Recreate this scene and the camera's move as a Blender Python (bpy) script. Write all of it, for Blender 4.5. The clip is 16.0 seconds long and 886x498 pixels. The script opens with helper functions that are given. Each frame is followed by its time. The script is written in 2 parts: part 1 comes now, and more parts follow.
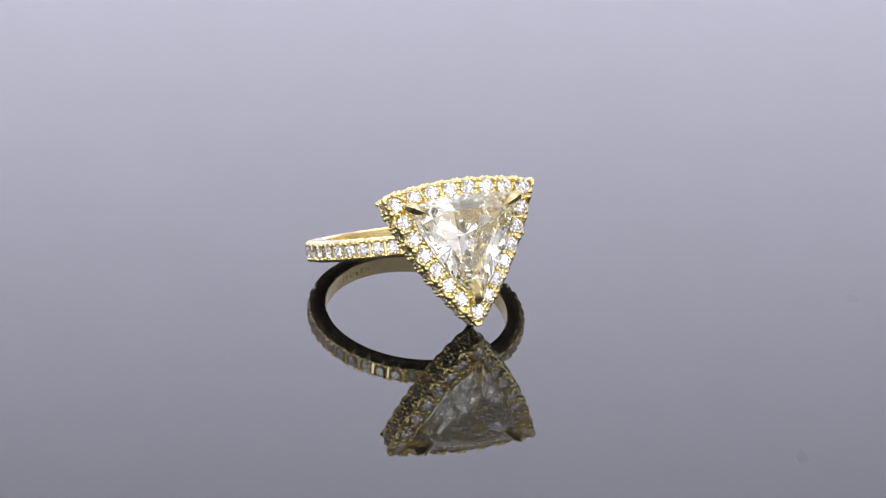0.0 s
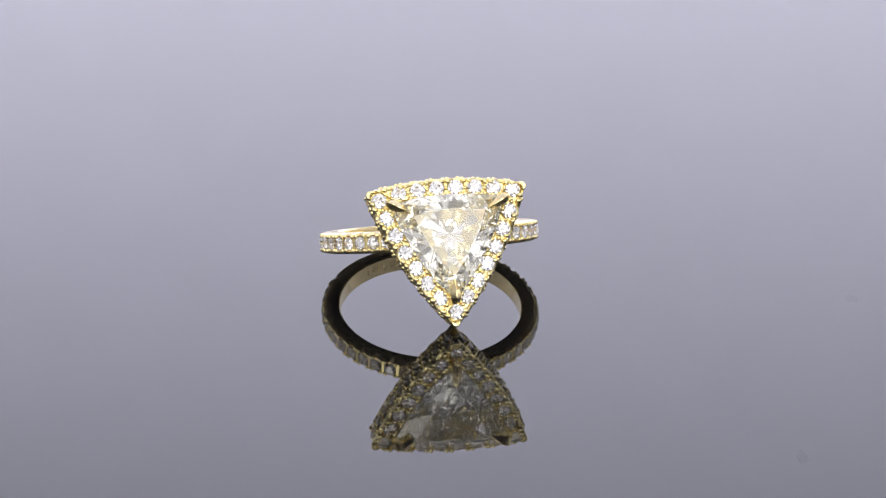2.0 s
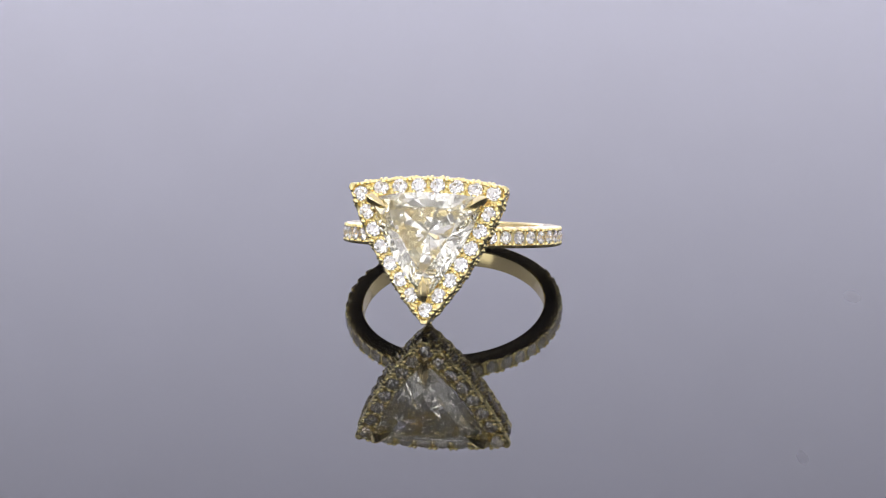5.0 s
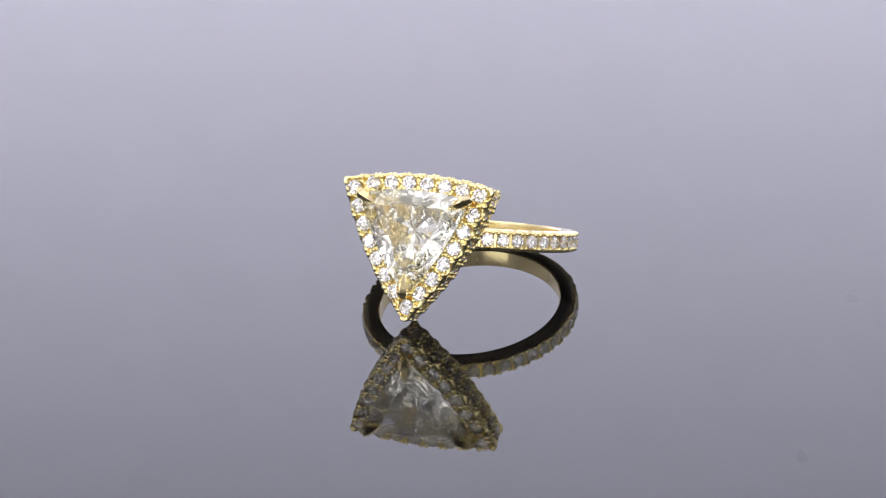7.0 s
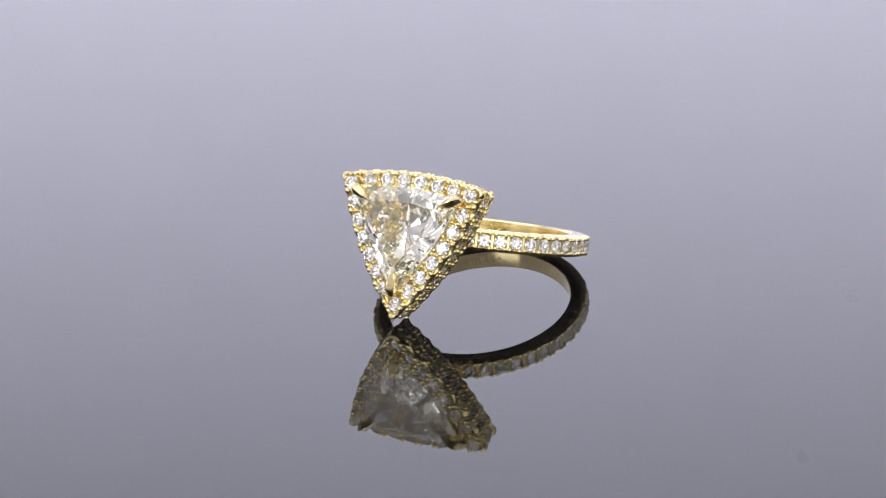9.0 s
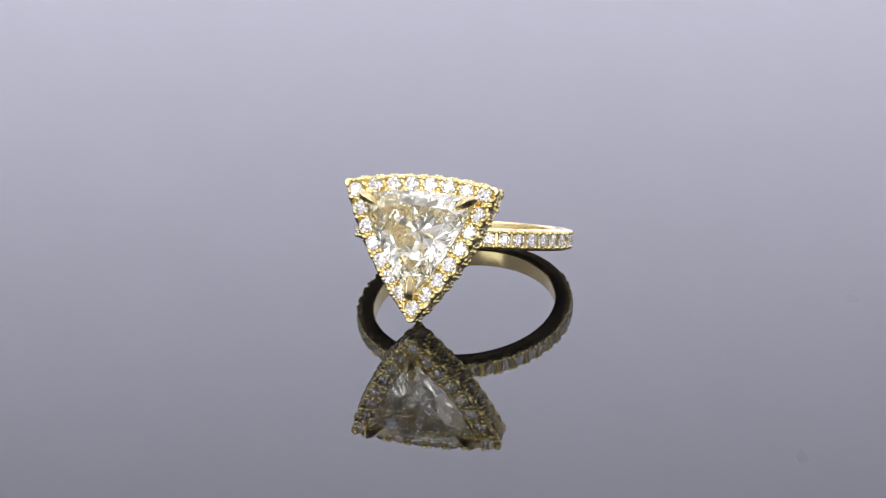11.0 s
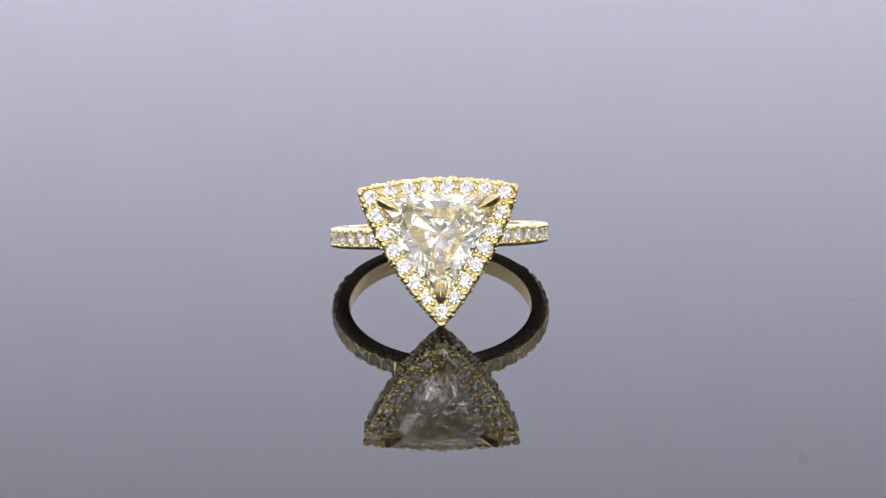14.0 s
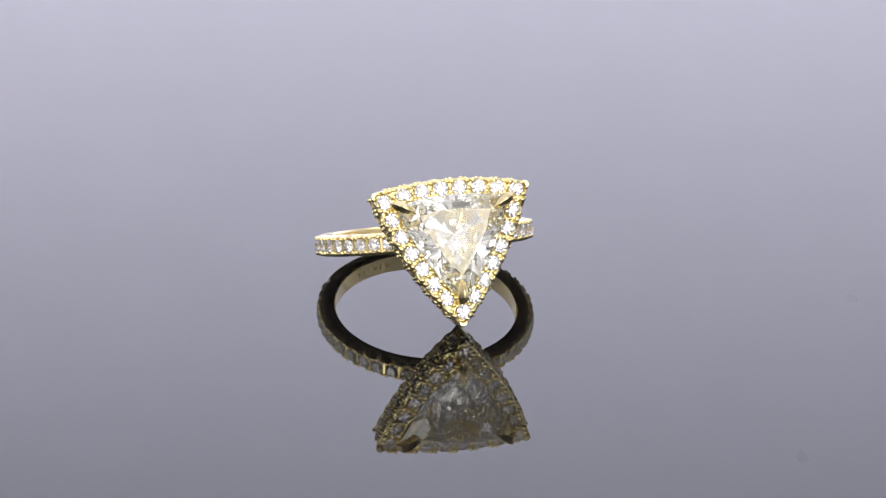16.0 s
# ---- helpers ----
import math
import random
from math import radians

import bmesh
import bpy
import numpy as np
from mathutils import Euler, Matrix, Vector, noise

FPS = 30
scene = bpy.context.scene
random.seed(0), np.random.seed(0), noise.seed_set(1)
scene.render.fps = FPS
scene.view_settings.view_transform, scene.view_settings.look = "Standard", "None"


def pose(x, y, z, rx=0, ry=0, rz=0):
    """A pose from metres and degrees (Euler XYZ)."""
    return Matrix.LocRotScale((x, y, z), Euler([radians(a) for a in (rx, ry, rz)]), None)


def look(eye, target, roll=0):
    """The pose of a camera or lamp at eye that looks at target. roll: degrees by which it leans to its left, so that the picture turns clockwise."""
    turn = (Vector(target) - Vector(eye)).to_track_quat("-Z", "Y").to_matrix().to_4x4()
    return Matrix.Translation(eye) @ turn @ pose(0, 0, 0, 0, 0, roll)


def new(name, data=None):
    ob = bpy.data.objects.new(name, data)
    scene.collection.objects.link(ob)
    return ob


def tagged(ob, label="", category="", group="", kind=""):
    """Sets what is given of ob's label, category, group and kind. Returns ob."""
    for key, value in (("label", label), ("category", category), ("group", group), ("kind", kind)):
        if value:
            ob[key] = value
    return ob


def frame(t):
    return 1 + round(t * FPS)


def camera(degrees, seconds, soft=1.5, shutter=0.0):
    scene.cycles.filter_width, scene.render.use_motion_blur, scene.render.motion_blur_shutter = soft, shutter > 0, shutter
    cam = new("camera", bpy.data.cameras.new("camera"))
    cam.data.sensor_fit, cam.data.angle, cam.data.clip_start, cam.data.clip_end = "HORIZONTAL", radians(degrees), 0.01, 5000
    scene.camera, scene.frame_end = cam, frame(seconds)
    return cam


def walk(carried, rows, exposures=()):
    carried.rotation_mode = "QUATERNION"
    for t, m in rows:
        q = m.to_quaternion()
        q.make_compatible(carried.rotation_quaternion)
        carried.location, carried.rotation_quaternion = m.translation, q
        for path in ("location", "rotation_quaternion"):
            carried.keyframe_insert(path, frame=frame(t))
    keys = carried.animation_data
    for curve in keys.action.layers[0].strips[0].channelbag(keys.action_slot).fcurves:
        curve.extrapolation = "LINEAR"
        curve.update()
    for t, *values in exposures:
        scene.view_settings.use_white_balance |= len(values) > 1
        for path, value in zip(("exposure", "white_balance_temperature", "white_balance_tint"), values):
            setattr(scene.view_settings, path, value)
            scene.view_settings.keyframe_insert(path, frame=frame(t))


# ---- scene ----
MM = 0.001
CAM_ROLL = -0.85
cam = camera(14.9, 16.0, soft=1.0)
EYE = (0.0, -0.28642, 0.09921)
PITCH = math.degrees(0.3189)
CAM_POSE = pose(*EYE, 90 - PITCH, 0, 0) @ pose(0, 0, 0, 0, 0, CAM_ROLL)
walk(cam, [(0.0, CAM_POSE), (16.0, CAM_POSE)], [(0.0, -0.15), (16.0, -0.15)])

# ---------------------------------------------------------------- light
world = bpy.data.worlds.new("dim_room")
scene.world = world
world.use_nodes = True
world.node_tree.nodes["Background"].inputs[0].default_value = (0.5, 0.5, 0.55, 1)
scene.cycles.max_bounces, scene.cycles.transmission_bounces, scene.cycles.glossy_bounces = 32, 32, 16
world.node_tree.nodes["Background"].inputs[1].default_value = 0.05


def area_lamp(name, eye, target, sx, sy, watts, color):
    data = bpy.data.lights.new(name, "AREA")
    data.shape, data.size, data.size_y, data.energy, data.color = "RECTANGLE", sx, sy, watts, color
    ob = new(name, data)
    ob.matrix_world = look(eye, target)
    return ob


LAMP_COLOR = (1.0, 0.98, 0.96)
# broad added fill overhead, lifts the general brightness
area_lamp("ceiling_fill_light", (0.0, 0.08, 0.59), (0.0, 0.081, 0.0), 0.86, 0.50, 1.30, LAMP_COLOR)
area_lamp("unseen_soft_light", (0.20, -0.40, 0.19), (0.0, 0.0, 0.01), 0.19, 0.21, 0.25, LAMP_COLOR)
# left one is an added fill for when the head turns left
area_lamp("unseen_soft_light", (-0.30, -0.30, 0.33), (0.0, 0.0, 0.01), 0.26, 0.22, 0.75, LAMP_COLOR)
# added fill, out of view, washes the backdrop from below
area_lamp("backdrop_fill_light", (0.03, 0.27, 0.05), (0.03, 0.50, 0.20), 0.8, 0.10, 3.55, LAMP_COLOR)
# added fill behind the camera, lights the front wall that the ring reflects
area_lamp("front_fill_light", (0.0, -0.36, 0.05), (0.0, -0.60, 0.18), 0.8, 0.10, 2.4, LAMP_COLOR)

# ---------------------------------------------------------------- materials


def material(name):
    m = bpy.data.materials.new(name)
    m.use_nodes = True
    nt = m.node_tree
    nt.nodes.clear()
    out = nt.nodes.new("ShaderNodeOutputMaterial")
    return m, nt, out


def link(nt, a, b):
    nt.links.new(a, b)


def noise_node(nt, scale, detail=3.0):
    tc = nt.nodes.new("ShaderNodeTexCoord")
    n = nt.nodes.new("ShaderNodeTexNoise")
    n.inputs["Scale"].default_value = scale
    n.inputs["Detail"].default_value = detail
    link(nt, tc.outputs["Object"], n.inputs["Vector"])
    return n


def ramp(nt, src, lo, hi, a=0.3, b=0.7):
    r = nt.nodes.new("ShaderNodeMapRange")
    r.inputs["From Min"].default_value, r.inputs["From Max"].default_value = a, b
    r.inputs["To Min"].default_value, r.inputs["To Max"].default_value = lo, hi
    link(nt, src, r.inputs["Value"])
    return r.outputs["Result"]


def surface(name, color, rough, metal=0.0, ior=1.5, vary=0.1, fine=900.0, coarse=60.0, bump=0.0, rvary=0.05):
    """A principled surface with variation at two scales."""
    m, nt, out = material(name)
    p = nt.nodes.new("ShaderNodeBsdfPrincipled")
    link(nt, p.outputs[0], out.inputs[0])
    p.inputs["Metallic"].default_value = metal
    p.inputs["IOR"].default_value = ior
    n1, n2 = noise_node(nt, fine), noise_node(nt, coarse)
    add = nt.nodes.new("ShaderNodeMath")
    add.operation = "MULTIPLY_ADD"
    link(nt, n1.outputs["Fac"], add.inputs[0])
    add.inputs[1].default_value = 0.4
    sc = nt.nodes.new("ShaderNodeMath")
    sc.operation = "MULTIPLY"
    link(nt, n2.outputs["Fac"], sc.inputs[0])
    sc.inputs[1].default_value = 0.6
    link(nt, sc.outputs[0], add.inputs[2])
    mix = nt.nodes.new("ShaderNodeMix")
    mix.data_type = "RGBA"
    link(nt, ramp(nt, add.outputs[0], 0, 1, 0.35, 0.65), mix.inputs["Factor"])
    mix.inputs["A"].default_value = (*[c * (1 - vary) for c in color], 1)
    mix.inputs["B"].default_value = (*[min(1, c * (1 + vary)) for c in color], 1)
    link(nt, mix.outputs["Result"], p.inputs["Base Color"])
    link(nt, ramp(nt, n1.outputs["Fac"], max(0, rough - rvary), rough + rvary), p.inputs["Roughness"])
    if bump:
        b = nt.nodes.new("ShaderNodeBump")
        b.inputs["Strength"].default_value = bump
        b.inputs["Distance"].default_value = 0.00003
        link(nt, n1.outputs["Fac"], b.inputs["Height"])
        link(nt, b.outputs[0], p.inputs["Normal"])
    return m


GOLD = surface("polished_yellow_gold", (0.97, 0.84, 0.43), 0.20, 1.0, vary=0.05, fine=2600, coarse=300, bump=0.6, rvary=0.08)
GOLD_POLISH = surface("bright_polished_gold", (0.97, 0.82, 0.44), 0.17, 1.0, vary=0.04, fine=1500, coarse=200, bump=0.1, rvary=0.04)
MARK = surface("worn_stamp", (0.76, 0.62, 0.31), 0.34, 1.0, vary=0.15, fine=2600, coarse=300)
WALL = surface("white_box_lining", (0.78, 0.77, 0.80), 0.85, vary=0.02, fine=60, coarse=4)
BACKDROP = surface("lavender_grey_paper", (0.655, 0.66, 0.81), 0.85, vary=0.02, fine=60, coarse=4)
# for the unseen wall behind the camera, pale to throw light on the ring
BOUNCE = surface("pale_bounce_wall", (0.70, 0.70, 0.70), 0.9, vary=0.2, fine=300, coarse=12)


def acrylic():
    m, nt, out = material("black_acrylic")
    p = nt.nodes.new("ShaderNodeBsdfPrincipled")
    link(nt, p.outputs[0], out.inputs[0])
    p.inputs["Base Color"].default_value = (0.004, 0.004, 0.005, 1)
    p.inputs["IOR"].default_value = 1.5
    n = noise_node(nt, 35, 4)
    link(nt, ramp(nt, n.outputs["Fac"], 0.0, 0.004), p.inputs["Roughness"])
    return m


def gem(name, tint, iors):
    """Clear stone; each of the three colours bends a little differently."""
    m, nt, out = material(name)
    last = None
    for k, ior in enumerate(iors):
        g = nt.nodes.new("ShaderNodeBsdfGlass")
        g.inputs["Color"].default_value = (*[tint[c] if c == k or len(iors) == 1 else 0.0 for c in range(3)], 1)
        g.inputs["Roughness"].default_value = 0.0
        g.inputs["IOR"].default_value = ior
        if last is None:
            last = g.outputs[0]
        else:
            add = nt.nodes.new("ShaderNodeAddShader")
            link(nt, last, add.inputs[0])
            link(nt, g.outputs[0], add.inputs[1])
            last = add.outputs[0]
    link(nt, last, out.inputs[0])
    return m


ACRYLIC = acrylic()
DIAMOND = gem("champagne_diamond", (0.996, 0.995, 0.976), (2.42,))
DIAMOND_WHITE = gem("white_diamond", (0.99, 0.99, 0.99), (2.42,))


def dust_film():
    """A thin film standing in for camera dust, densest in its middle and fading out towards the rim."""
    m, nt, out = material("camera_dust_spot")
    t = nt.nodes.new("ShaderNodeBsdfTransparent")
    tc = nt.nodes.new("ShaderNodeTexCoord")
    away = nt.nodes.new("ShaderNodeVectorMath")
    away.operation = "LENGTH"
    link(nt, tc.outputs["UV"], away.inputs[0])
    r = nt.nodes.new("ShaderNodeMapRange")
    r.interpolation_type = "SMOOTHSTEP"
    r.inputs["From Min"].default_value, r.inputs["From Max"].default_value = 0.1, 1.0
    r.inputs["To Min"].default_value, r.inputs["To Max"].default_value = 0.972, 1.0
    link(nt, away.outputs["Value"], r.inputs["Value"])
    link(nt, r.outputs["Result"], t.inputs[0])
    link(nt, t.outputs[0], out.inputs[0])
    return m


CAM_DUST = dust_film()

# ---------------------------------------------------------------- mesh helpers


def finish(bm, name, mat, smooth=None):
    """A mesh in millimetres becomes a datablock in metres."""
    bmesh.ops.recalc_face_normals(bm, faces=bm.faces)
    bmesh.ops.scale(bm, vec=(MM, MM, MM), verts=bm.verts)
    me = bpy.data.meshes.new(name)
    bm.to_mesh(me)
    bm.free()
    me.materials.append(mat)
    if smooth is not None:
        me.polygons.foreach_set("use_smooth", [True] * len(me.polygons))
        me.set_sharp_from_angle(angle=radians(smooth))
    return me


def place(name, me, parent, m, label=""):
    ob = new(name, me)
    ob.parent = parent
    ob.matrix_basis = m
    return tagged(ob, label) if label else ob


def part(name, bm, mat, parent, label="", m=Matrix(), smooth=None):
    return place(name, finish(bm, name, mat, smooth), parent, m, label)


def box(bm, lo, hi):
    r = bmesh.ops.create_cube(bm, size=1)
    for v in r["verts"]:
        v.co = [lo[i] + (v.co[i] + 0.5) * (hi[i] - lo[i]) for i in range(3)]


def loft(bm, rings, closed_section=True, closed_path=False, cap=False):
    """Skins rings of points, one after another."""
    vs = [[bm.verts.new(p) for p in ring] for ring in rings]
    n, k = len(vs), len(vs[0])
    for i in range(n if closed_path else n - 1):
        a, b = vs[i], vs[(i + 1) % n]
        for j in range(k if closed_section else k - 1):
            bm.faces.new((a[j], a[(j + 1) % k], b[(j + 1) % k], b[j]))
    if cap:
        bm.faces.new(vs[0])
        bm.faces.new(vs[-1])


def hull(points):
    bm = bmesh.new()
    for p in points:
        bm.verts.new(p)
    bmesh.ops.convex_hull(bm, input=bm.verts)
    loose = [v for v in bm.verts if not v.link_faces]
    bmesh.ops.delete(bm, geom=loose, context="VERTS")
    return bm


def solid(planes):
    """The convex body inside all the planes (normal, distance from the origin), by its dual."""
    dual = hull([Vector(n).normalized() / d for n, d in planes])
    pts = []
    for f in dual.faces:
        n = f.normal
        h = n.dot(f.verts[0].co)
        if abs(h) > 1e-9:
            pts.append(n / h)
    dual.free()
    keep = []
    for p in pts:
        if all((p - q).length > 0.004 for q in keep):
            keep.append(p)
    return hull(keep)


def brilliant(d, crown=0.16, pav=0.43):
    """A round brilliant of diameter d, table up, girdle at z = 0."""
    r, g = d / 2, 0.015 * d
    planes = [((0, 0, 1), crown * d)]

    def cut(az, slope, up, rad, z):
        a = radians(slope)
        n = Vector((math.cos(az) * math.sin(a), math.sin(az) * math.sin(a), math.cos(a) * up))
        planes.append((n, n.dot(Vector((math.cos(az) * rad, math.sin(az) * rad, z)))))

    base = math.degrees(math.atan2(pav * d, r))
    for k in range(8):
        a = math.tau * k / 8
        cut(a, 34, 1, r, g)
        cut(a + math.tau / 16, 23, 1, r * 0.70, crown * d * 0.80)
        cut(a, base, -1, r, -g)
        for e in (-1, 1):
            cut(a + e * math.tau / 32, 41, 1, r * 0.995, g)
            cut(a + e * math.tau / 32, base + 2.5, -1, r * 0.985, -g)
    for k in range(16):
        a = math.tau * (k + 0.5) / 16
        planes.append(((math.cos(a), math.sin(a), 0), r))
    return solid(planes)


# ---------------------------------------------------------------- setting
def slab(name, lo, hi, mat, label):
    bm = bmesh.new()
    box(bm, [c / MM for c in lo], [c / MM for c in hi])
    ob = new(name, finish(bm, name, mat))
    return tagged(ob, label, kind="structure")


slab("ground", (-0.47, -0.62, -0.026), (0.47, 0.52, -0.006), WALL, "plain white floor of the photo box")


def acrylic_sheet():
    """A square sheet with polished, slightly rounded edges."""
    bm = bmesh.new()
    box(bm, (-440, -560, -6), (440, 470, 0))
    bmesh.ops.bevel(bm, geom=bm.edges[:], offset=0.6, segments=2, affect="EDGES")
    ob = new("acrylic_sheet", finish(bm, "acrylic_sheet", ACRYLIC))
    return tagged(ob, "glossy black acrylic sheet that mirrors the ring and backdrop", "acrylic sheet")


acrylic_sheet()
slab("backdrop", (-0.45, 0.50, -0.006), (0.45, 0.52, 0.60), BACKDROP, "plain lavender grey backdrop of the photo box")
slab("wall_west", (-0.47, -0.60, -0.006), (-0.45, 0.52, 0.60), WALL, "plain white side wall of the photo box")
slab("wall_east", (0.45, -0.60, -0.006), (0.47, 0.52, 0.60), WALL, "plain white side wall of the photo box")
slab("wall_south", (-0.47, -0.62, -0.006), (0.47, -0.60, 0.60), BOUNCE, "unseen pale wall behind the camera, added to bounce light")
slab("ceiling", (-0.47, -0.62, 0.60), (0.47, 0.52, 0.62), WALL, "plain white top of the photo box")

# ---------------------------------------------------------------- ring
BAND_STONES = 43
PAVE_END = radians(126)
R_OUT, R_IN, BAND_HALF = 9.80, 8.30, 0.95
HEAD_Y = 14.6
CORNER, SAG = 8.22, 0.82
ARC_N = 63
HALO_DEPTH = 2.9

# each side of the halo is an arc about a centre beyond the opposite corner
half_side = CORNER * math.sin(radians(60))
ARC_R = (half_side ** 2 + SAG ** 2) / (2 * SAG)
ARC_OFF = CORNER * 0.5 + SAG - ARC_R


def side_frame(k):
    """Angle of the outward middle of side k; side 0 is the top."""
    return radians(90 + 120 * k)


BLUNT = 0.018


def outline(inset, k, s):
    """The point at s (0 to 1) along side k of the rounded triangle, moved inwards by inset, and the outward way."""
    rr, mid = ARC_R - inset, side_frame(k)
    s = BLUNT + (1 - 2 * BLUNT) * s
    # half the arc's angle, where it meets the line through the corner
    c, w = ARC_OFF, radians(60)
    t = c * math.cos(w) + math.sqrt(rr * rr - (c * math.sin(w)) ** 2)
    half = math.atan2(t * math.sin(w), t * math.cos(w) - c)
    a = half * (1 - 2 * s)
    x, y = rr * math.sin(a), c + rr * math.cos(a)
    e, f = (math.cos(mid - math.pi / 2), math.sin(mid - math.pi / 2)), (math.cos(mid), math.sin(mid))
    p = Vector((x * e[0] + y * f[0], x * e[1] + y * f[1], 0))
    o = Vector((math.sin(a) * e[0] + math.cos(a) * f[0], math.sin(a) * e[1] + math.cos(a) * f[1], 0))
    return p, o


def loop_points(inset, n):
    """The whole rounded triangle, n steps a side, at the height n = 0."""
    return [outline(inset, k, i / n)[0] for k in range(3) for i in range(n)]


TILT, HEAD_NOD = 16.1, -5.4
BAND_Z = (R_OUT + 0.12) * math.sin(radians(TILT)) + BAND_HALF * math.cos(radians(TILT))
LEAN = pose(0, 0, BAND_Z * MM, -TILT, -0.65)


def head_height():
    """The height of the head on the band at which its tip touches the sheet."""
    tip = [(Vector((0, outline(i, 1, 1.0)[0].y, -d)) * MM) for i, d in ((0.0, 0.06), (0.0, 0.7), (0.15, 2.68), (0.25, HALO_DEPTH))]
    lo, hi = -5.0, 5.0
    for _ in range(40):
        z = (lo + hi) / 2
        m = LEAN @ pose(0, -HEAD_Y * MM, z * MM, 90 + HEAD_NOD)
        lo, hi = (z, hi) if min((m @ p).z for p in tip) < 0 else (lo, z)
    return z


HEAD_Z = head_height()
HEAD = LEAN @ pose(0, -HEAD_Y * MM, HEAD_Z * MM, 90 + HEAD_NOD)

ring = new("ring")
tagged(ring, "yellow gold diamond ring with a triangular halo, resting on its tip", "ring")


bead_me = {}


def bead(parent, p, r, up=(0, 0, 1), squash=0.85):
    """One small round gold grain on the metal."""
    if r not in bead_me:
        bm = bmesh.new()
        bmesh.ops.create_icosphere(bm, subdivisions=2, radius=r)
        bmesh.ops.scale(bm, vec=(1, 1, squash), verts=bm.verts)
        bead_me[r] = finish(bm, "bead", GOLD, 180)
    jit = Vector([random.uniform(-0.03, 0.03) for _ in range(3)])
    size = Matrix.Diagonal((random.uniform(0.88, 1.14), random.uniform(0.88, 1.14), random.uniform(0.85, 1.2), 1))
    place("bead", bead_me[r], parent, Matrix.Translation((Vector(p) + jit) * MM) @ Vector(up).to_track_quat("Z", "Y").to_matrix().to_4x4() @ size)


def polar(r, a, z):
    return Vector((r * math.sin(a), -r * math.cos(a), z))


def make_band():
    bm = bmesh.new()
    hw = BAND_HALF
    sec = [(R_IN, -hw + 0.15), (R_IN + 0.12, -hw), (R_OUT - 0.40, -hw), (R_OUT - 0.13, -hw + 0.12), (R_OUT, -hw + 0.24), (R_OUT - 0.05, -hw + 0.36),
           (R_OUT - 0.55, -hw + 0.52), (R_OUT - 0.55, hw - 0.52), (R_OUT - 0.05, hw - 0.36), (R_OUT, hw - 0.24), (R_OUT - 0.13, hw - 0.12), (R_OUT - 0.40, hw),
           (R_IN + 0.12, hw), (R_IN, hw - 0.15), (R_IN - 0.05, 0.0)]
    n = BAND_STONES * 8
    rings = []
    for i in range(n):
        a = math.tau * i / n
        dip = 0.09 * (1 - math.cos(a * BAND_STONES))
        plain = min(a, math.tau - a) > PAVE_END
        row = []
        for r, z in sec:
            if plain:
                r = R_OUT - 0.04 if R_OUT - 0.60 < r < R_OUT and abs(z) < 0.62 else r
            elif abs(z) > 0.55 and r > R_OUT - 0.3:
                r -= dip
            row.append(polar(r, a, z))
        rings.append(row)
    loft(bm, rings, True, True)
    body = part("band", bm, GOLD_POLISH, ring, "slim polished yellow gold band set with diamonds", LEAN, 35)
    bm = bmesh.new()
    for k in range(BAND_STONES):
        b = math.tau * k / BAND_STONES
        if min(b, math.tau - b) > PAVE_END:
            continue
        q = [polar(R_OUT - 0.03, b + s * 0.011, z) for s in (-1, 1) for z in (-0.6, 0.6)] + [polar(R_OUT - 0.60, b + s * 0.028, z) for s in (-1, 1) for z in (-0.6, 0.6)]
        bmesh.ops.convex_hull(bm, input=[bm.verts.new(p) for p in q])
    tagged(part("setting_metal", bm, GOLD, body, "thin gold bars between the diamonds"), kind="stuff")
    return body


band = make_band()
stone_me = finish(brilliant(1.17, 0.15, 0.43), "band_diamond", DIAMOND_WHITE)
for k in range(BAND_STONES):
    a = math.tau * (k + 0.5) / BAND_STONES
    b = a + math.tau * 0.5 / BAND_STONES
    if min(a, math.tau - a) > PAVE_END - 0.05:
        continue
    for z in (-0.62, 0.62):
        for e in (-0.026, 0.026):
            bead(band, polar(R_OUT - 0.06, b + e, z), 0.225, polar(1, b, 0))
    if min(a, math.tau - a) < radians(14):
        continue
    p = polar(R_OUT, a, 0) * MM
    m = Matrix.Translation(p) @ polar(1, a, 0).to_track_quat("Z", "Y").to_matrix().to_4x4() @ pose(0, 0, 0, 0, 0, random.uniform(0, 45))
    place("band_diamond", stone_me, band, m)



def make_marks():
    """Worn stamped marks on the inside of the band, too faint to read."""
    bm = bmesh.new()
    for k, (wide, tall) in enumerate(((0.26, 0.22), (0.14, 0.30), (0.30, 0.16), (0.16, 0.28), (0.24, 0.20), (0.12, 0.30))):
        b = math.pi + 0.26 + k * 0.075
        q = [polar(r, b + e * wide / 16, z) for r in (R_IN - 0.07, R_IN + 0.10) for e in (-1, 1) for z in (-tall, tall)]
        bmesh.ops.convex_hull(bm, input=[bm.verts.new(p) for p in q])
    tagged(part("stamped_mark", bm, MARK, band, "worn dark stamped marks inside the band"), kind="stuff")


make_marks()

FRONT_N, SIDE_N = 7, 10


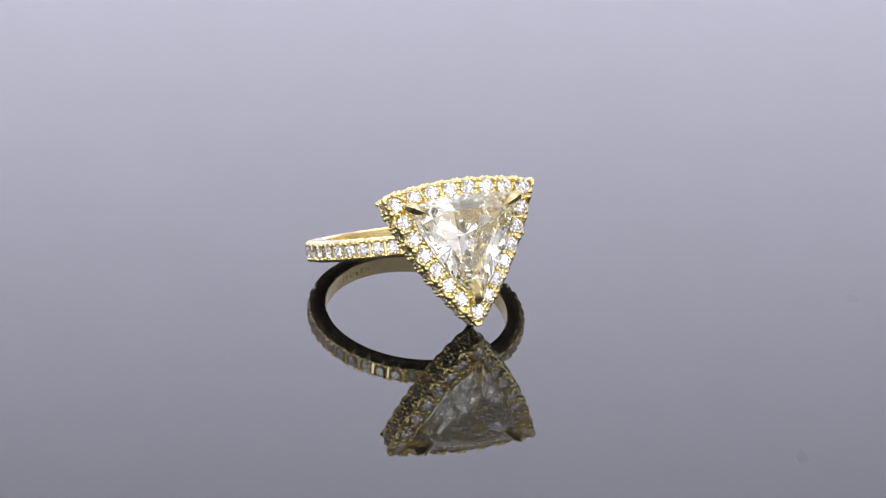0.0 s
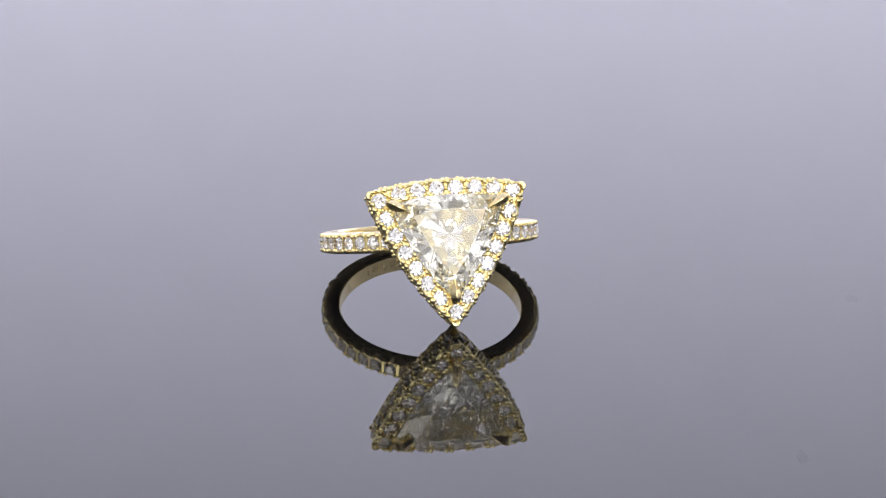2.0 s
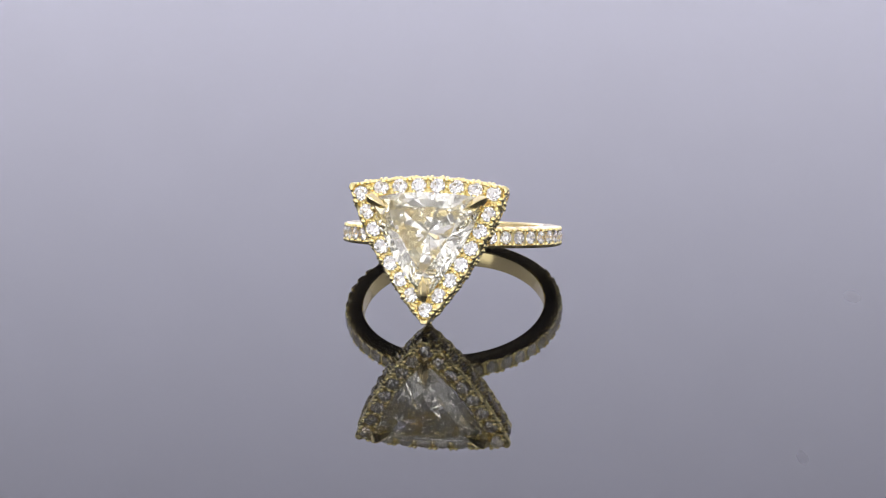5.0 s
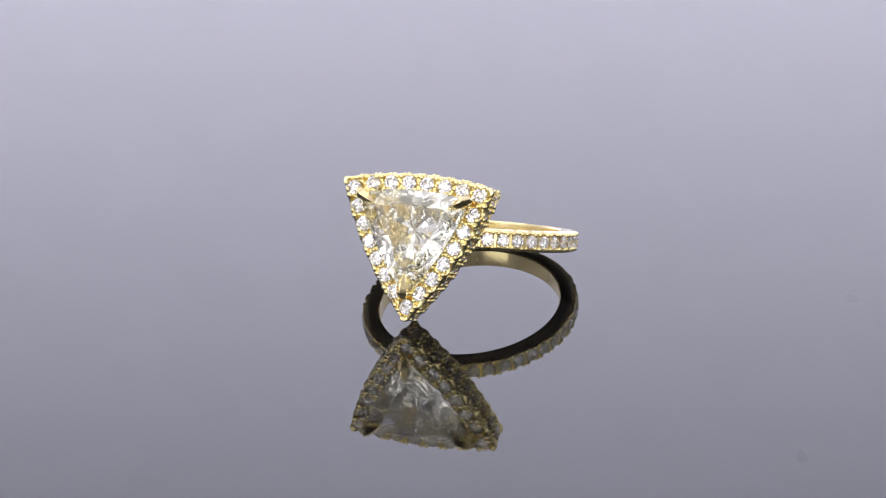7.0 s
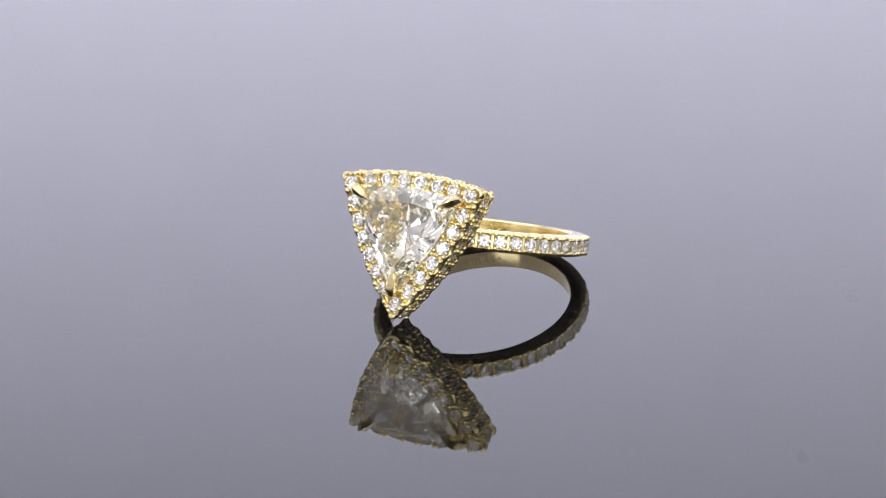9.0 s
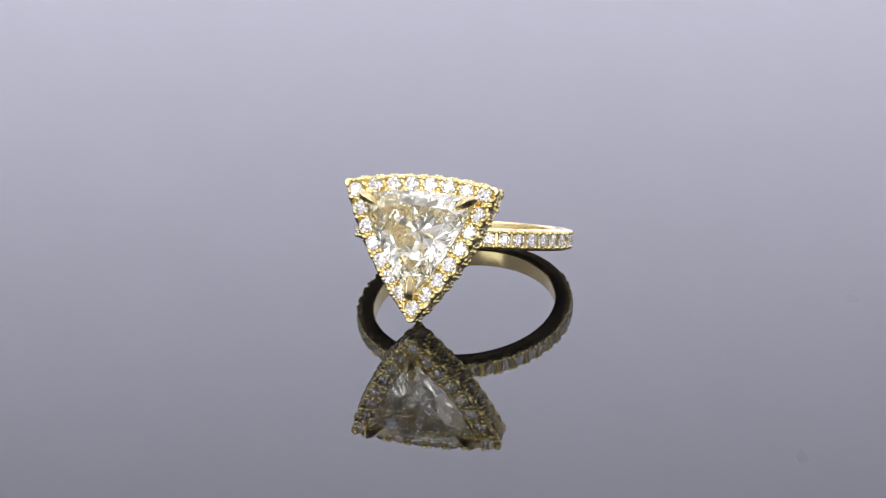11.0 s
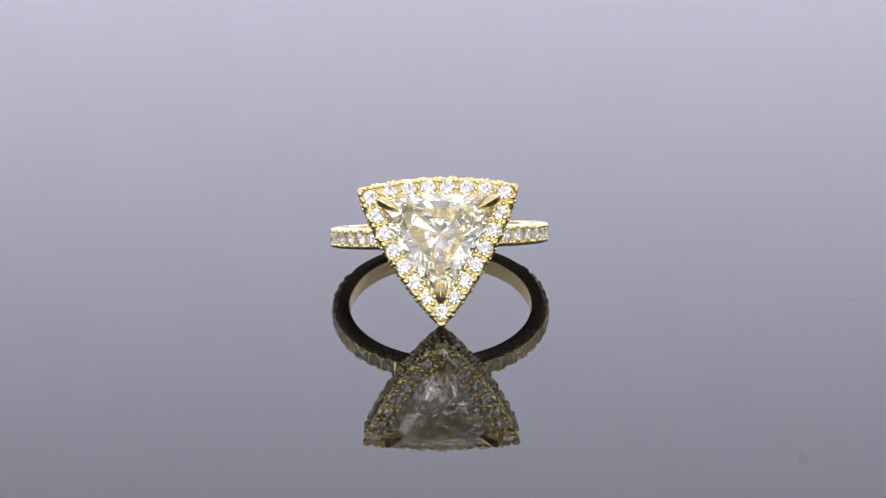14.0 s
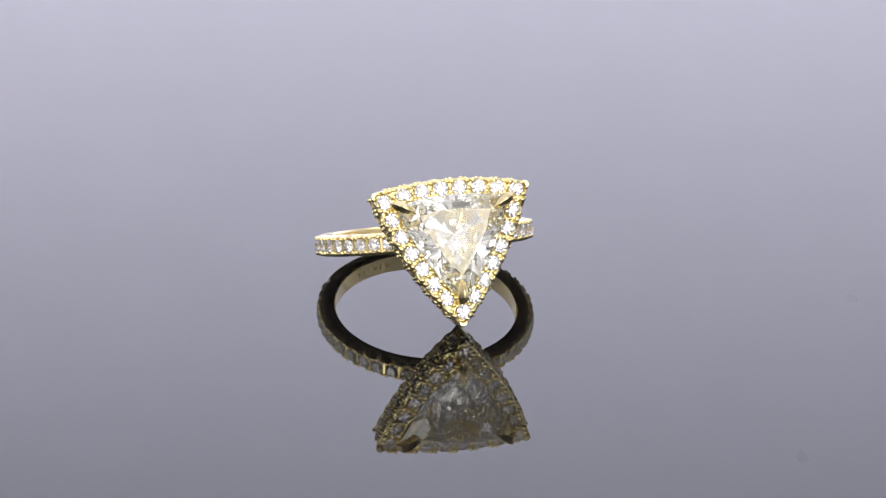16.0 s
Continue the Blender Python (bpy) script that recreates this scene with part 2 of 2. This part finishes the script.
def make_halo():
    bm = bmesh.new()
    # inset, depth, cut of the front scallops, cut of the side scallops
    sec = [(0.0, 0.10, 1.0, 0), (0.05, 0.03, 1.0, 0), (0.22, 0.03, 0.8, 0), (0.30, 0.12, 0.5, 0), (0.38, 0.60, 0, 0), (1.42, 0.60, 0, 0), (1.50, 0.12, 0.3, 0),
           (1.56, 0.02, 0.4, 0), (1.72, 0.06, 0.2, 0), (1.84, 0.5, 0, 0), (1.90, 2.7, 0, 0), (0.40, HALO_DEPTH, 0, 0.5), (0.22, HALO_DEPTH - 0.05, 0, 1.0),
           (0.15, 2.56, 0, 1.0), (0.18, 2.26, 0, 0.6), (0.74, 2.04, 0, 0), (0.72, 0.92, 0, 0), (0.08, 0.72, 0, 0.3), (0.02, 0.50, 0.2, 0)]
    loops = []
    for ins, d, fc, sc in sec:
        row = []
        for k in range(3):
            for i in range(ARC_N):
                u = i / (ARC_N - 1)
                front = 0.5 + 0.5 * math.cos(math.tau * FRONT_N * u)
                side = 0.5 - 0.5 * math.cos(math.tau * SIDE_N * u)
                edge = 0.0 if u < 0.03 or u > 0.97 else 1.0
                p, o = outline(ins + (0.10 * (1 - front) * edge if fc == 1.0 else 0), k, u)
                row.append(Vector((p.x, p.y, -d - 0.40 * fc * front * edge + 0.22 * sc * side)))
        loops.append(row)
    loft(bm, loops, True, True)
    body = part("halo", bm, GOLD, ring, "triangular yellow gold halo with curved sides, pave set", HEAD, 32)
    bm = bmesh.new()
    for k in range(3):
        for i in range(FRONT_N):
            u = (i + 0.5) / FRONT_N
            a, o = outline(0.3, k, u)
            b = outline(1.5, k, u)[0]
            along = Vector((-o.y, o.x, 0))
            for side in (-0.07, 0.07):
                vs = [bm.verts.new(q + along * (side + w * e) + Vector((0, 0, z))) for q in (a, b) for e in (-1, 1) for w, z in ((0.06, -0.13), (0.14, -0.64))]
                bmesh.ops.convex_hull(bm, input=vs)
        for i in range(1, SIDE_N):
            a, o = outline(0.14, k, i / SIDE_N)
            b = outline(0.88, k, i / SIDE_N)[0]
            along = Vector((-o.y, o.x, 0))
            vs = [bm.verts.new(q + along * w * e + Vector((0, 0, z))) for q, w in ((a, 0.17), (b, 0.26)) for e in (-1, 1) for z in (-0.74, -2.3)]
            bmesh.ops.convex_hull(bm, input=vs)
    tagged(part("setting_metal", bm, GOLD, body, "thin gold bars between the diamonds"), kind="stuff")
    return body


halo = make_halo()
halo_me = finish(brilliant(1.30), "halo_diamond", DIAMOND_WHITE)
side_me = finish(brilliant(1.14, 0.14, 0.43), "side_diamond", DIAMOND_WHITE)
for k in range(3):
    for i in range(FRONT_N):
        p, o = outline(0.86, k, i / FRONT_N)
        m = Matrix.Translation((p.x * MM, p.y * MM, -0.02 * MM)) @ pose(0, 0, 0, random.uniform(-3, 3), random.uniform(-3, 3), random.uniform(0, 45))
        place("halo_diamond", halo_me, halo, m)
        for ins, gap, z in ((0.30, 0.24, 0.0), (1.46, 0.21, 0.05)):
            p, o = outline(ins, k, (i + 0.5) / FRONT_N)
            along = Vector((-o.y, o.x, 0))
            if ins > 1:
                mid = outline(0.88, k, (i + 0.5) / FRONT_N)[0]
                bead(halo, mid + Vector((0, 0, -0.14)), 0.22)
            for e in (-gap, gap):
                bead(halo, p + along * e + Vector((0, 0, z - 0.07)), 0.25)
    for i in range(SIDE_N):
        p, o = outline(0.12, k, (i + 0.5) / SIDE_N)
        m = Matrix.Translation(Vector((p.x, p.y, -1.48)) * MM) @ (o + Vector((0, 0, -0.08))).to_track_quat("Z", "Y").to_matrix().to_4x4() @ pose(0, 0, 0, 0, 0, random.uniform(0, 45))
        place("side_diamond", side_me, halo, m)
    p, o = outline(0.12, k, 0.0)
    for d in (0.22, 1.30, 2.50):
        bead(halo, p * 0.985 + Vector((0, 0, -d)), 0.22, p)
    # a beaded edge between the front row and the side row
    for i in range(FRONT_N):
        for e in (-0.034, 0.034):
            p, o = outline(0.20, k, (i + 0.5) / FRONT_N + e + random.uniform(-0.006, 0.006))
            bead(halo, p + Vector((0, 0, -0.36 + random.uniform(-0.05, 0.05))), 0.19, o)
    for i in range(1, SIDE_N):
        for d, ins in ((0.76, 0.06), (1.46, 0.10), (2.22, 0.14)):
            p, o = outline(ins, k, i / SIDE_N)
            along = Vector((-o.y, o.x, 0))
            for e in (-0.20, 0.20):
                bead(halo, p + along * e + Vector((0, 0, -d)), 0.21, o)


def make_center_stone():
    base, lift, per = 1.46, 0.25, 4
    n = 3 * per

    def net(f, z, half, wob=0.0):
        """One ring of facet corners: the outline shrunk by f, rounder towards the middle."""
        ring_pts = []
        for k in range(3):
            for i in range(per):
                u = (i + (0.5 if half else 0.0)) / per
                p = outline(base, k, 0.004 + 0.992 * u)[0]
                q = p.normalized() * 4.1
                w = (1 - f) * 0.9 if z < 0 else 0.0
                p = p.lerp(q, w) * f
                zz = z + wob * (1 if i % 2 else -1) + (random.uniform(-0.5, 0.5) * wob)
                ring_pts.append(Vector((p.x, p.y, zz)))
        return ring_pts

    def stitch(bm, a, b, half_b):
        """Triangles between two rings, the second turned by half a step when half_b is set."""
        for i in range(n):
            j = (i + 1) % n
            if half_b:
                bm.faces.new((a[i], a[j], b[i]))
                bm.faces.new((b[i], a[j], b[j]))
            else:
                bm.faces.new((a[i], b[j], b[i]))
                bm.faces.new((a[i], a[j], b[j]))

    bm = bmesh.new()
    mk = lambda pts: [bm.verts.new(p) for p in pts]
    table = mk(net(0.62, 1.10, False))
    crown = mk(net(0.84, 0.66, True, 0.05))
    top = mk(net(1.0, 0.22, False))
    low = mk(net(1.0, 0.12, False))
    r1 = mk(net(0.60, -1.45, True, 0.03))
    tip = bm.verts.new((0.05, 0.02, -3.28))
    bm.faces.new(table)
    stitch(bm, table, crown, True)
    stitch(bm, top, crown, True)
    for i in range(n):
        bm.faces.new((top[i], top[(i + 1) % n], low[(i + 1) % n], low[i]))
    stitch(bm, low, r1, True)
    for i in range(n):
        bm.faces.new((r1[i], r1[(i + 1) % n], tip))
    return part("center_diamond", bm, DIAMOND, ring, "large pale champagne triangular brilliant diamond", HEAD @ pose(0, 0, lift * MM))


make_center_stone()


def make_claw(ang):
    """A filed claw: blunt outer end, steep flanks, a rounded ridge that runs down to a point on the stone."""
    # way out from the middle, foot, ridge, half width
    path = [(6.14, -0.40, 1.04, 0.30), (5.68, -0.20, 1.74, 0.50), (5.60, -0.20, 1.78, 0.51), (5.25, 0.20, 1.86, 0.50), (4.90, 0.50, 1.82, 0.44), (4.50, 0.70, 1.66, 0.32),
            (4.20, 0.86, 1.48, 0.20), (3.95, 1.00, 1.26, 0.08), (3.80, 1.08, 1.12, 0.02)]
    w, out = Vector((-math.sin(ang), math.cos(ang), 0)), Vector((math.cos(ang), math.sin(ang), 0))
    rings = []
    for d, lo, hi, wide in path:
        hw = wide * 0.86
        sec = [(-1.0, lo), (-1.0, hi - 1.36 * hw), (-0.90, hi - 1.20 * hw), (-0.12, hi - 0.09 * hw), (0.12, hi - 0.09 * hw), (0.90, hi - 1.20 * hw), (1.0, hi - 1.36 * hw), (1.0, lo)]
        rings.append([out * d + w * hw * a + Vector((0, 0, z)) for a, z in sec])
    bm = bmesh.new()
    loft(bm, rings, True, False, True)
    return part("claw", bm, GOLD_POLISH, ring, "pointed polished gold claw", HEAD, 30)


for k in range(3):
    make_claw(radians(30 + 120 * k))


def tube(bm, path, r, n=8):
    rings = []
    for i, p in enumerate(path):
        t = (path[min(len(path) - 1, i + 1)] - path[max(0, i - 1)]).normalized()
        q = t.to_track_quat("Z", "Y").to_matrix()
        rings.append([p + q @ Vector((r * math.cos(math.tau * j / n), r * math.sin(math.tau * j / n), 0)) for j in range(n)])
    loft(bm, rings, True, False, True)


def make_gallery():
    """The open work that carries the head on the band: three struts and a small rail."""
    bm = bmesh.new()
    low = Vector((0, -HEAD_Z, 0))
    rings = []
    for i in range(36):
        p = loop_points(0.6, 12)[i] * 0.34 + low
        o = (p - low).normalized()
        rings.append([p + o * (0.32 * math.cos(math.tau * j / 8)) + Vector((0, 0, -4.55 + 0.3 * math.sin(math.tau * j / 8))) for j in range(8)])
    loft(bm, rings, True, True)
    part("gallery_rail", bm, GOLD_POLISH, ring, "small polished gold rail under the halo", HEAD, 50)
    for k in range(3):
        w = Vector((math.cos(radians(30 + 120 * k)), math.sin(radians(30 + 120 * k)), 0))
        bm = bmesh.new()
        tube(bm, [w * 5.9 + Vector((0, 0, -2.4)), w * 5.3 + low * 0.2 + Vector((0, 0, -3.0)), w * 4.2 + low * 0.6 + Vector((0, 0, -3.8)), w * 2.6 + low + Vector((0, 0, -4.6))], 0.36)
        part("strut", bm, GOLD_POLISH, ring, "", HEAD, 50)


make_gallery()


def smudge(x, y, rx, ry):
    """An oval film standing in for camera dust; its map runs from the middle to the rim."""
    bm = bmesh.new()
    uv = bm.loops.layers.uv.new("film")
    mid = bm.verts.new((0, 0, 0.05))
    rim = [bm.verts.new((rx * math.cos(math.tau * i / 24), ry * math.sin(math.tau * i / 24), 0.05)) for i in range(24)]
    for i in range(24):
        f = bm.faces.new((mid, rim[i], rim[(i + 1) % 24]))
        for lp in f.loops:
            lp[uv].uv = (lp.vert.co.x / rx, lp.vert.co.y / ry)
    ob = new("smudge", finish(bm, "smudge", CAM_DUST))
    ob.location = (x, y, 0)
    return tagged(ob, "faint dark oval film standing in for camera dust", "smudge", "smudges on the sheet")


# dust spots of the camera, laid on the sheet as flat dark films
smudge(0.03640, -0.00115, 0.80, 1.9)
smudge(0.02794, -0.03941, 0.45, 1.7)

# ---------------------------------------------------------------- movement
AXIS_X, OFF_X, OFF_Y = 1.778, -1.884, 7.251
YAW_LEAN = -1.45


def yaw_at(t):
    """The turntable goes round at a steady pace and turns back at 8.67 s."""
    s = math.sqrt((t - 8.67) ** 2 + 0.02 ** 2)
    return 20.85 - 5.77 * 8.67 + 5.77 * s


def ring_pose(t):
    a = radians(yaw_at(t))
    x = AXIS_X + OFF_X * math.cos(a) - OFF_Y * math.sin(a)
    y = OFF_X * math.sin(a) + OFF_Y * math.cos(a)
    return pose(x * MM, y * MM, 0, 0, 0, yaw_at(t) + YAW_LEAN)


def motions():
    times = sorted(set([i * 0.5 for i in range(33)] + [8.3, 8.4, 8.6, 8.67, 8.7, 8.8, 8.9]))
    walk(ring, [(t, ring_pose(t)) for t in times])


motions()
